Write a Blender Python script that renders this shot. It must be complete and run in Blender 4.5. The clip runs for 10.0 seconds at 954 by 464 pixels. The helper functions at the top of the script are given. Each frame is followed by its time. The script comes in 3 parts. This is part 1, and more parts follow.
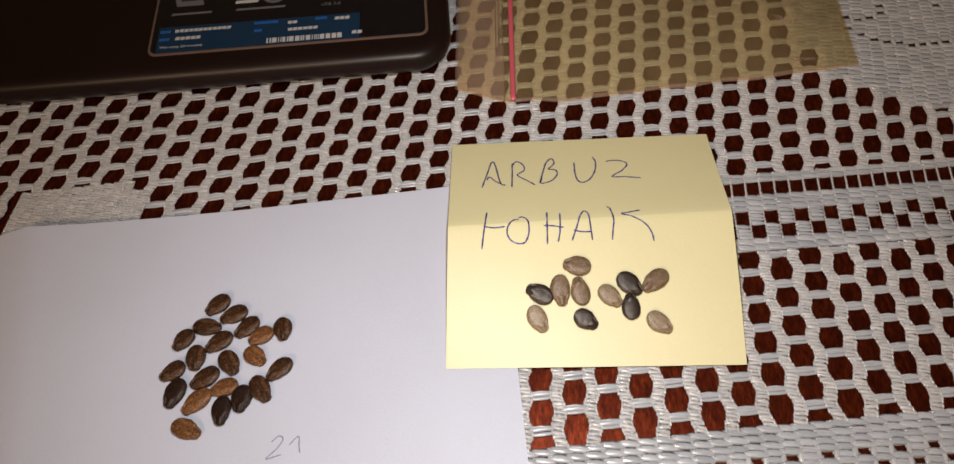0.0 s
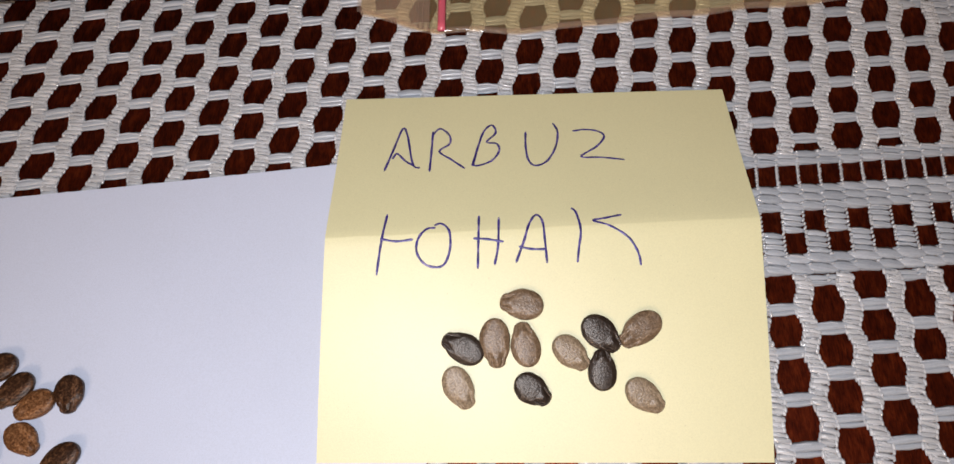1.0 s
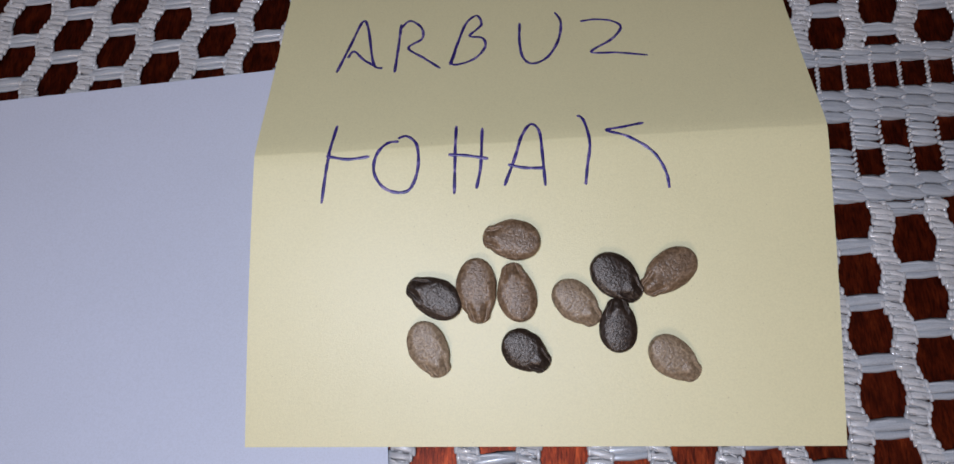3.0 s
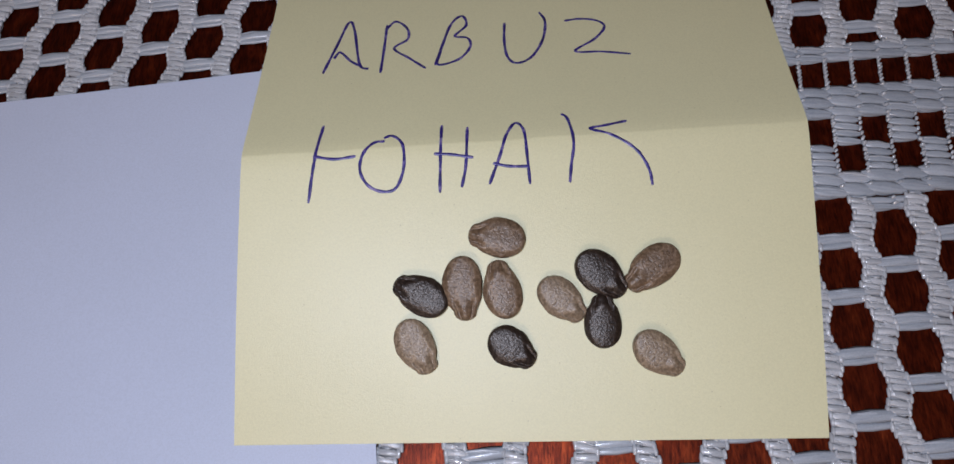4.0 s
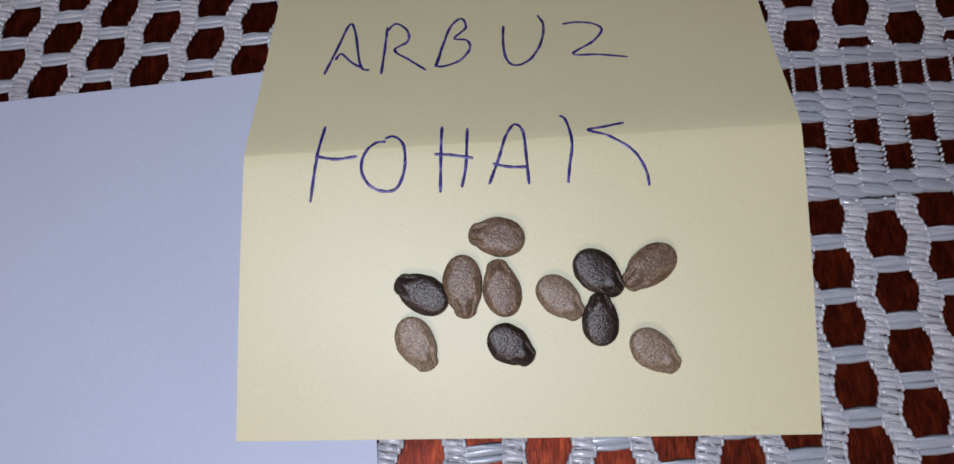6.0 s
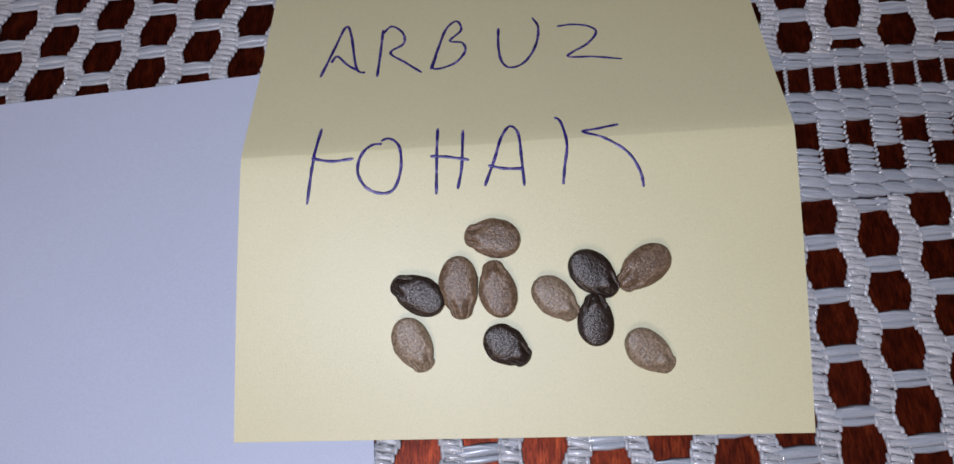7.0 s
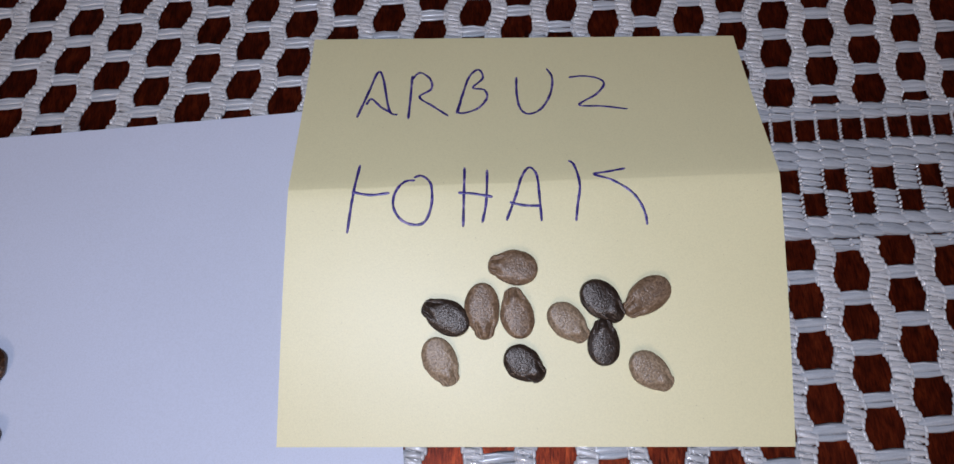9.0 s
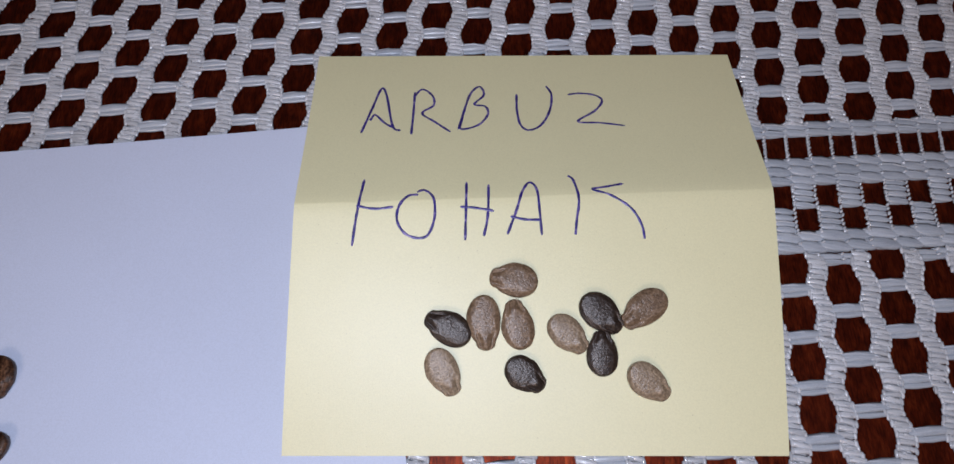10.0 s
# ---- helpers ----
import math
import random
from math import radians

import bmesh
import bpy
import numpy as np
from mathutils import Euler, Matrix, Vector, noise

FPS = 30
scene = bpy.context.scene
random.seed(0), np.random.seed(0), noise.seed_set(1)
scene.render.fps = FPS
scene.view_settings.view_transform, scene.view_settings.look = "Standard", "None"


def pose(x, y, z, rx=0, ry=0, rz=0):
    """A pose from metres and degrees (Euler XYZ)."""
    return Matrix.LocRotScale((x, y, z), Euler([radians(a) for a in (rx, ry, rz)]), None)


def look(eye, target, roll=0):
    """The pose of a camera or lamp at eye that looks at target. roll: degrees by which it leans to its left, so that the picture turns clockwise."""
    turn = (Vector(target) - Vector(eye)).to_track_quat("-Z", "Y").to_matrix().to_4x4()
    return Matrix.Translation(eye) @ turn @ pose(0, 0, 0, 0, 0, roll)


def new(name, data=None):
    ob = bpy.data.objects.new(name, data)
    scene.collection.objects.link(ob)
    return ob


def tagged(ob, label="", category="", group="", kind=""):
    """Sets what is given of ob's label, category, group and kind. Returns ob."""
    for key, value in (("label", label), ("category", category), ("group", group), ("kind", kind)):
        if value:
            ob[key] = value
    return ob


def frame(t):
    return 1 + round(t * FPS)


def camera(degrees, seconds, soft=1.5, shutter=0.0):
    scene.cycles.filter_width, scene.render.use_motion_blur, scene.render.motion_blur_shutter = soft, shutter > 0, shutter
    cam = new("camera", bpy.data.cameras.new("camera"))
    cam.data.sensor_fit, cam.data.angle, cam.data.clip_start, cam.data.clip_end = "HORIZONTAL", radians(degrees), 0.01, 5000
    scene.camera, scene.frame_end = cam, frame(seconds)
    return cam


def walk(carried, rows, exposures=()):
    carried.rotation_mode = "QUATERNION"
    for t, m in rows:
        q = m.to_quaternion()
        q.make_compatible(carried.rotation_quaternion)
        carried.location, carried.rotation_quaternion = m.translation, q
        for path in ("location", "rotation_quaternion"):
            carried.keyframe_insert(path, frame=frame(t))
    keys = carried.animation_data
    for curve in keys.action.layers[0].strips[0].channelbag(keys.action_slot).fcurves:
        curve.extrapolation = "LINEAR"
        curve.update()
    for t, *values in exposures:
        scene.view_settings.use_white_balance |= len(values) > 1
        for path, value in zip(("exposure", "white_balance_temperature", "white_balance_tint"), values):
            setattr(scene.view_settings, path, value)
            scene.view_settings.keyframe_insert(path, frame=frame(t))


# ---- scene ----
cam = camera(60.0, 10.0)
PATH = [
    (0, (1.563, -8.462, 19.644), (1.496, -7.38, 17.963), -4.1),
    (0.2, (2.359, -7.083, 19.157), (2.296, -6.007, 17.473), -4.1),
    (0.3, (2.447, -6.598, 18.637), (2.413, -5.523, 16.95), -2.9),
    (0.5, (3.06, -4.985, 17.136), (3.022, -3.972, 15.412), -3.0),
    (0.7, (3.146, -3.751, 15.642), (3.114, -2.819, 13.873), -2.8),
    (0.8, (3.102, -3.196, 15.153), (3.074, -2.302, 13.365), -2.5),
    (1, (2.777, -2.454, 14.112), (2.763, -1.592, 12.307), -1.0),
    (1.2, (2.758, -1.907, 13.664), (2.731, -1.092, 11.837), -1.6),
    (1.3, (2.791, -1.668, 13.028), (2.765, -0.848, 11.204), -1.5),
    (1.5, (2.925, -1.436, 12.022), (2.885, -0.621, 10.196), -2.3),
    (1.7, (2.927, -1.329, 11.733), (2.885, -0.534, 9.898), -2.4),
    (1.8, (2.998, -1.353, 11.432), (2.947, -0.551, 9.601), -3.0),
    (2, (3.261, -1.41, 10.933), (3.199, -0.619, 9.097), -4.5),
    (2.5, (3.26, -1.506, 10.756), (3.199, -0.726, 8.915), -4.5),
    (4, (3.418, -1.641, 10.864), (3.373, -0.862, 9.023), -4.1),
    (4.5, (3.276, -1.606, 10.897), (3.24, -0.827, 9.055), -3.1),
    (5, (3.321, -1.64, 10.848), (3.289, -0.864, 9.004), -3.0),
    (5.5, (3.304, -1.72, 10.934), (3.276, -0.938, 9.093), -2.7),
    (7, (3.31, -1.764, 11.074), (3.296, -0.978, 9.235), -2.0),
    (7.5, (3.277, -1.804, 11.135), (3.267, -1.016, 9.297), -1.5),
    (8, (3.196, -1.8, 11.188), (3.191, -1.014, 9.349), -1.0),
    (8.5, (3.026, -2.055, 11.738), (3.045, -1.258, 9.904), 0.6),
    (9, (2.562, -2.174, 12.326), (2.616, -1.34, 10.509), 3.7),
    (9.5, (2.528, -2.207, 12.411), (2.586, -1.357, 10.602), 3.9),
    (10, (2.417, -2.298, 12.593), (2.488, -1.435, 10.79), 4.8),
]
walk(cam, [(t, look([v / 100 for v in eye], [v / 100 for v in target], roll)) for t, eye, target, roll in PATH],
     exposures=[(0, -0.2, 6850, 14), (0.5, -0.03, 6600, 15), (1, -0.12, 6150, 15), (1.5, -0.4, 5900, 15), (2.5, -0.72, 5650, 16), (5, -0.77, 5420, 18), (8, -0.72, 5420, 19), (8.5, -0.8, 5400, 19), (9.2, -0.58, 5400, 18), (10, -0.54, 5400, 18)])


# ---- light and exposure ----
CM = 0.01
world = bpy.data.worlds.new("room_air")
scene.world = world
world.use_nodes = True
world.node_tree.nodes["Background"].inputs[0].default_value = (1.0, 0.82, 0.62, 1)
world.node_tree.nodes["Background"].inputs[1].default_value = 0.02


def spot(name, eye, target, watts, colour, degrees, blend, radius):
    data = bpy.data.lights.new(name, "SPOT")
    data.energy, data.color, data.spot_size, data.spot_blend, data.shadow_soft_size = watts, colour, radians(degrees), blend, radius
    ob = new(name, data)
    ob.matrix_world = look(Vector(eye) * CM, Vector(target) * CM)
    return ob


spot("phone_torch", (1.9, -3.2, 16.8), (2.6, 1.1, 0.5), 1.27, (0.98, 0.985, 0.98), 125, 1.0, 0.003)
# Added warm fill, no known fixture; behind the camera to lift the lace.
room_fill_data = bpy.data.lights.new("warm_room_fill", "AREA")
room_fill_data.energy, room_fill_data.size, room_fill_data.color = 20.0, 0.4, (1.0, 0.72, 0.48)
room_fill = new("warm_room_fill", room_fill_data)
room_fill.matrix_world = look((-0.45, -1.7, 1.6), (0, 0, 0))


# ---- materials ----
class Mat:
    """A procedural material with a few shorthands."""

    def __init__(self, name, rough=0.5, metal=0.0, spec=0.5):
        self.m = bpy.data.materials.new(name)
        self.m.use_nodes = True
        self.t = self.m.node_tree
        self.b = self.t.nodes["Principled BSDF"]
        self.b.inputs["Roughness"].default_value = rough
        self.b.inputs["Metallic"].default_value = metal
        self.b.inputs["Specular IOR Level"].default_value = spec
        self.co = self.t.nodes.new("ShaderNodeTexCoord").outputs["Object"]

    def link(self, a, b):
        self.t.links.new(a, b)

    def mapped(self, scale, turn=0.0):
        n = self.t.nodes.new("ShaderNodeMapping")
        n.inputs["Scale"].default_value = scale
        n.inputs["Rotation"].default_value = (0, 0, radians(turn))
        self.link(self.co, n.inputs["Vector"])
        return n.outputs[0]

    def noise(self, scale, detail=4.0, rough=0.55, vec=None):
        n = self.t.nodes.new("ShaderNodeTexNoise")
        n.inputs["Scale"].default_value, n.inputs["Detail"].default_value, n.inputs["Roughness"].default_value = scale, detail, rough
        self.link(vec or self.co, n.inputs["Vector"])
        return n.outputs["Fac"]

    def cells(self, scale, vec=None):
        n = self.t.nodes.new("ShaderNodeTexVoronoi")
        n.inputs["Scale"].default_value = scale
        self.link(vec or self.co, n.inputs["Vector"])
        return n.outputs["Distance"]

    def ramp(self, fac, *stops):
        n = self.t.nodes.new("ShaderNodeValToRGB")
        e = n.color_ramp.elements
        while len(e) < len(stops):
            e.new(0.5)
        for k, (at, c) in zip(e, stops):
            k.position, k.color = at, (*c, 1)
        self.link(fac, n.inputs[0])
        return n.outputs[0]

    def mix(self, fac, a, b, how="MIX"):
        n = self.t.nodes.new("ShaderNodeMix")
        n.data_type, n.blend_type = "RGBA", how
        for s, v in ((n.inputs[0], fac), (n.inputs[6], a), (n.inputs[7], b)):
            if hasattr(v, "is_linked"):
                self.link(v, s)
            else:
                s.default_value = (*v, 1) if isinstance(v, tuple) else v
        return n.outputs[2]

    def colour(self, v):
        if isinstance(v, tuple):
            self.b.inputs["Base Color"].default_value = (*v, 1)
        else:
            self.link(v, self.b.inputs["Base Color"])
        return self

    def roughness(self, fac, low, high):
        n = self.t.nodes.new("ShaderNodeMapRange")
        n.inputs["To Min"].default_value, n.inputs["To Max"].default_value = low, high
        self.link(fac, n.inputs[0])
        self.link(n.outputs[0], self.b.inputs["Roughness"])
        return self

    def bump(self, height, distance, strength=1.0):
        n = self.t.nodes.new("ShaderNodeBump")
        n.inputs["Distance"].default_value, n.inputs["Strength"].default_value = distance, strength
        self.link(height, n.inputs["Height"])
        old = self.b.inputs["Normal"]
        if old.is_linked:
            self.link(old.links[0].from_socket, n.inputs["Normal"])
        self.link(n.outputs[0], old)
        return self

    def random(self):
        return self.t.nodes.new("ShaderNodeObjectInfo").outputs["Random"]

    def island(self):
        return self.t.nodes.new("ShaderNodeNewGeometry").outputs["Random Per Island"]


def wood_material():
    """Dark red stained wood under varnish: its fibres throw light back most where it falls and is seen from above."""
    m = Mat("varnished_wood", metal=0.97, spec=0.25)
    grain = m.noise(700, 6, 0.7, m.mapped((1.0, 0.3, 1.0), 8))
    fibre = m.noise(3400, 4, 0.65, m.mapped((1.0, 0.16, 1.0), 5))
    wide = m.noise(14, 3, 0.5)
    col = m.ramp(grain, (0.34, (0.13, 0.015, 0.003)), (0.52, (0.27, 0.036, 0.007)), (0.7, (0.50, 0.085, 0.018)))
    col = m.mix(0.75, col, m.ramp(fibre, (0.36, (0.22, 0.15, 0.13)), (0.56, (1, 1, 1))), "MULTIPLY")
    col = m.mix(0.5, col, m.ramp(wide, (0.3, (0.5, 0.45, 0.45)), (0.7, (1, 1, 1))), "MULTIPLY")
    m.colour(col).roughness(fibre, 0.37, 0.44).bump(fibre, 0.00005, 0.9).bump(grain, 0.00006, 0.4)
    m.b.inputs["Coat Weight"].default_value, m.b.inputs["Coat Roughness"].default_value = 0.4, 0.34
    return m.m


def thread_material(name, low, high, rough0, rough1, relief):
    """Polyester yarn: fine filaments run along every thread."""
    m = Mat(name, rough=0.4, spec=0.9)
    one = m.island()
    uv = m.t.nodes.new("ShaderNodeTexCoord").outputs["UV"]
    lay = m.t.nodes.new("ShaderNodeMapping")
    lay.inputs["Scale"].default_value = (42, 2.6, 1)
    m.link(uv, lay.inputs["Vector"])
    fibre = m.noise(1.0, 3, 0.6, lay.outputs[0])
    fuzz = m.noise(4200, 3, 0.65)
    wide = m.noise(30, 3, 0.5)
    col = m.mix(one, low, high)
    col = m.mix(0.65, col, m.ramp(fibre, (0.32, (0.62, 0.64, 0.68)), (0.62, (1, 1, 1))), "MULTIPLY")
    col = m.mix(0.4, col, m.ramp(fuzz, (0.36, (0.7, 0.7, 0.72)), (0.6, (1, 1, 1))), "MULTIPLY")
    col = m.mix(0.5, col, m.ramp(wide, (0.3, (0.84, 0.83, 0.82)), (0.7, (1, 1, 1))), "MULTIPLY")
    m.colour(col).roughness(one, rough0, rough1).bump(fibre, 0.00006, relief).bump(fuzz, 0.000035, relief)
    return m.m


def paper_material(name, base, speck, sheen=0.45):
    m = Mat(name, rough=0.5, spec=sheen)
    fibre = m.noise(3600, 5, 0.7)
    cloud = m.noise(28, 4, 0.6)
    dots = m.cells(520)
    col = m.mix(0.35, base, m.ramp(cloud, (0.35, (0.90, 0.90, 0.89)), (0.65, (1, 1, 1))), "MULTIPLY")
    col = m.mix(0.8, col, m.ramp(fibre, (0.34, (0.9, 0.9, 0.89)), (0.6, (1, 1, 1))), "MULTIPLY")
    col = m.mix(speck, col, m.ramp(dots, (0.03, (0.35, 0.30, 0.22)), (0.06, (1, 1, 1))), "MULTIPLY")
    m.colour(col).roughness(fibre, 0.40, 0.54).bump(fibre, 0.00003, 1.0).bump(cloud, 0.0004, 0.35)
    return m.m


def ink_material(name="ballpoint_ink", fade=0.0):
    m = Mat(name, rough=0.4)
    skip = m.noise(900, 3, 0.7)
    col = m.ramp(skip, (0.3, (0.018, 0.012, 0.09)), (0.54, (0.035, 0.022, 0.2)), (0.70, (0.26, 0.21, 0.42)))
    m.colour(m.mix(fade, col, (0.5, 0.51, 0.6)))
    return m.m


def seed_material(name, dark, mid, pale, mottle, streak=0.6, gloss=0.55):
    """A leathery seed coat: one colour, finely crackled, so that its flat face glitters grey under a lamp."""
    m = Mat(name, spec=gloss)
    crackle = m.noise(3000, 3, 0.6)
    grit = m.noise(7000, 3, 0.6)
    dimple = m.noise(2300, 3, 0.6)
    blot = m.noise(420, 5, 0.7, m.mapped((streak, 1.6, 1.0)))
    one = m.random()
    col = m.ramp(dimple, (0.36, dark), (0.5, mid), (0.64, pale))
    col = m.mix(0.3, col, m.ramp(crackle, (0.40, (0.4, 0.36, 0.34)), (0.56, (1.1, 1.1, 1.1))), "MULTIPLY")
    col = m.mix(mottle, col, m.ramp(blot, (0.40, (0.16, 0.12, 0.10)), (0.60, (1, 1, 1))), "MULTIPLY")
    col = m.mix(0.45, col, m.ramp(one, (0.0, (0.66, 0.64, 0.64)), (1.0, (1.0, 1.0, 1.0))), "MULTIPLY")
    m.colour(col).roughness(grit, 0.31, 0.43).bump(dimple, 0.00010, 1.0).bump(crackle, 0.00003, 1.0)
    m.b.inputs["Specular Tint"].default_value = (1.0, 0.93, 0.85, 1)
    return m.m


def plain_material(name, base, rough, spec=0.5, grain=900, depth=0.00003, metal=0.0):
    m = Mat(name, rough, metal, spec)
    fine = m.noise(grain, 4, 0.6)
    wide = m.noise(grain / 40, 3, 0.5)
    col = m.mix(0.3, base, m.ramp(wide, (0.3, (0.8, 0.8, 0.8)), (0.7, (1, 1, 1))), "MULTIPLY")
    m.colour(col).roughness(wide, rough * 0.85, min(1, rough * 1.2)).bump(fine, depth, 0.5)
    return m.m


def film_material(name, tint, haze, haze_colour, rough=0.12):
    """Thin clear plastic: most light passes, a little scatters, the skin shines."""
    m = Mat(name, rough)
    t = m.t
    clear = t.nodes.new("ShaderNodeBsdfTransparent")
    clear.inputs[0].default_value = (*tint, 1)
    milk = t.nodes.new("ShaderNodeBsdfDiffuse")
    milk.inputs[0].default_value = (*haze_colour, 1)
    gloss = t.nodes.new("ShaderNodeBsdfGlossy")
    gloss.inputs["Roughness"].default_value = rough
    fold = m.noise(160, 4, 0.6, m.mapped((0.25, 1.0, 1.0), 12))
    bump = t.nodes.new("ShaderNodeBump")
    bump.inputs["Distance"].default_value = 0.0012
    m.link(fold, bump.inputs["Height"])
    m.link(bump.outputs[0], gloss.inputs["Normal"])
    amount = t.nodes.new("ShaderNodeMapRange")
    amount.inputs["From Min"].default_value, amount.inputs["From Max"].default_value = 0.3, 0.7
    amount.inputs["To Min"].default_value, amount.inputs["To Max"].default_value = haze * 0.75, haze * 1.25
    m.link(m.noise(55, 4, 0.6), amount.inputs[0])
    a, b = t.nodes.new("ShaderNodeMixShader"), t.nodes.new("ShaderNodeMixShader")
    m.link(amount.outputs[0], a.inputs[0])
    m.link(clear.outputs[0], a.inputs[1])
    m.link(milk.outputs[0], a.inputs[2])
    fresnel = t.nodes.new("ShaderNodeFresnel")
    fresnel.inputs[0].default_value = 1.28
    m.link(fresnel.outputs[0], b.inputs[0])
    m.link(a.outputs[0], b.inputs[1])
    m.link(gloss.outputs[0], b.inputs[2])
    m.link(b.outputs[0], t.nodes["Material Output"].inputs["Surface"])
    return m.m


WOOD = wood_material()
THREAD = thread_material("white_polyester_stitching", (0.52, 0.53, 0.54), (0.70, 0.71, 0.72), 0.12, 0.28, 1.0)
FLOSS = thread_material("pale_polyester_floss", (0.415, 0.45, 0.49), (0.55, 0.585, 0.625), 0.17, 0.34, 0.5)
YELLOW = paper_material("yellow_note_paper", (0.755, 0.715, 0.425), 0.3, 0.8)
WHITE = paper_material("white_office_paper", (0.60, 0.645, 0.775), 0.08)
INK = ink_material()
FAINT_INK = ink_material("faint_ballpoint_ink", 0.5)
SEED_DARK = seed_material("charcoal_seed_coat", (0.013, 0.0082, 0.006), (0.028, 0.018, 0.0125), (0.052, 0.035, 0.026), 0.25)
SEED_TAN = seed_material("tan_seed_coat", (0.125, 0.078, 0.042), (0.205, 0.134, 0.075), (0.295, 0.205, 0.125), 0.35)
SEED_PALE = seed_material("pale_grey_tan_seed_coat", (0.19, 0.136, 0.082), (0.285, 0.21, 0.13), (0.385, 0.297, 0.195), 0.2)
SEED_MOTTLED = seed_material("mottled_brown_seed_coat", (0.028, 0.012, 0.006), (0.078, 0.035, 0.017), (0.18, 0.088, 0.042), 0.9, 0.3, 0.3)
SEED_BLACK = seed_material("brown_black_seed_coat", (0.010, 0.005, 0.004), (0.024, 0.011, 0.008), (0.055, 0.028, 0.02), 0.4, 0.3, 0.28)
SEED_RUST = seed_material("rusty_brown_seed_coat", (0.10, 0.038, 0.014), (0.22, 0.094, 0.034), (0.36, 0.18, 0.08), 0.6, 0.3, 0.3)
CASE = plain_material("glossy_brown_plastic", (0.011, 0.0055, 0.0045), 0.36, 0.25, 1500, 0.00001)
RIM = plain_material("dull_bronze_trim", (0.13, 0.085, 0.07), 0.45)
GLASS_BLACK = plain_material("black_glossy_sticker", (0.006, 0.006, 0.008), 0.2)
PRINT_BLUE = plain_material("dark_blue_print", (0.006, 0.032, 0.075), 0.25)
PRINT_BRIGHT = plain_material("bright_blue_print", (0.01, 0.10, 0.36), 0.3)
PRINT_WHITE = plain_material("white_print", (0.5, 0.52, 0.54), 0.35)
PRINT_GREY = plain_material("grey_print", (0.13, 0.13, 0.14), 0.35)
PRINT_SAND = plain_material("sand_print", (0.45, 0.34, 0.2), 0.35)
BAG_FILM = film_material("clear_polythene", (0.98, 0.93, 0.80), 0.085, (0.82, 0.66, 0.38))
BAG_HAZE = film_material("milky_polythene", (0.985, 0.93, 0.88), 0.15, (0.85, 0.64, 0.52))
PINK = plain_material("pink_zip_plastic", (0.66, 0.12, 0.17), 0.3)
PLASTER = plain_material("cream_plaster", (0.62, 0.55, 0.45), 0.85, 0.3, 120, 0.0006)
BOARDS = plain_material("brown_floor_boards", (0.20, 0.12, 0.07), 0.5, 0.4, 60, 0.0005)


# ---- mesh helpers ----
def mesh_object(name, verts, faces, material, parent=None, label="", smooth=True):
    """One mesh object from vertices in centimetres."""
    me = bpy.data.meshes.new(name)
    me.from_pydata([tuple(v) for v in np.asarray(verts, float) * CM], [], [tuple(f) for f in faces])
    me.polygons.foreach_set("use_smooth", [smooth] * len(me.polygons))
    me.materials.append(material)
    me.update()
    ob = new(name, me)
    ob.parent = parent
    if label:
        tagged(ob, label)
    return ob


def part(name, bm, material, parent, label="", smooth=False):
    """Link a bmesh, in centimetres, as one mesh object under a thing."""
    bmesh.ops.scale(bm, vec=(CM, CM, CM), verts=bm.verts)
    me = bpy.data.meshes.new(name)
    bm.to_mesh(me)
    bm.free()
    me.polygons.foreach_set("use_smooth", [smooth] * len(me.polygons))
    me.materials.append(material)
    ob = new(name, me)
    ob.parent = parent
    if label:
        tagged(ob, label)
    return ob


def box_bm(x0, x1, y0, y1, z0, z1, bevel=0.0, segments=2):
    bm = bmesh.new()
    bmesh.ops.create_cube(bm, size=1)
    for v in bm.verts:
        v.co = ((x0 + x1) / 2 + v.co.x * (x1 - x0), (y0 + y1) / 2 + v.co.y * (y1 - y0), (z0 + z1) / 2 + v.co.z * (z1 - z0))
    if bevel:
        bmesh.ops.bevel(bm, geom=bm.edges[:], offset=bevel, segments=segments, affect="EDGES", profile=0.5)
    return bm


def empty(name, place=(0, 0, 0), turn=0.0):
    ob = new(name)
    ob.matrix_world = pose(place[0] * CM, place[1] * CM, place[2] * CM, 0, 0, turn)
    ob.empty_display_size = 0.01
    return ob


def grid_faces(nu, nv):
    return [(i * nv + j, (i + 1) * nv + j, (i + 1) * nv + j + 1, i * nv + j + 1) for i in range(nu - 1) for j in range(nv - 1)]


def sheet(name, top, thick, material, parent=None, label=""):
    """A thin sheet from a grid of points (rows x columns x 3) of its upper side."""
    nu, nv, _ = top.shape
    low = top.copy()
    low[..., 2] -= thick
    flat_top, flat_low = top.reshape(-1, 3), low.reshape(-1, 3)
    n = nu * nv
    up = grid_faces(nu, nv)
    faces = up + [tuple(n + k for k in reversed(f)) for f in up]
    ring = [j for j in range(nv)] + [i * nv + nv - 1 for i in range(1, nu)] + [(nu - 1) * nv + j for j in range(nv - 2, -1, -1)] + [i * nv for i in range(nu - 2, 0, -1)]
    m = len(ring)
    verts = np.concatenate([flat_top, flat_low, flat_top[ring], flat_low[ring]])
    faces += [(2 * n + a, 2 * n + (a + 1) % m, 2 * n + m + (a + 1) % m, 2 * n + m + a) for a in range(m)]
    return mesh_object(name, verts, faces, material, parent, label)


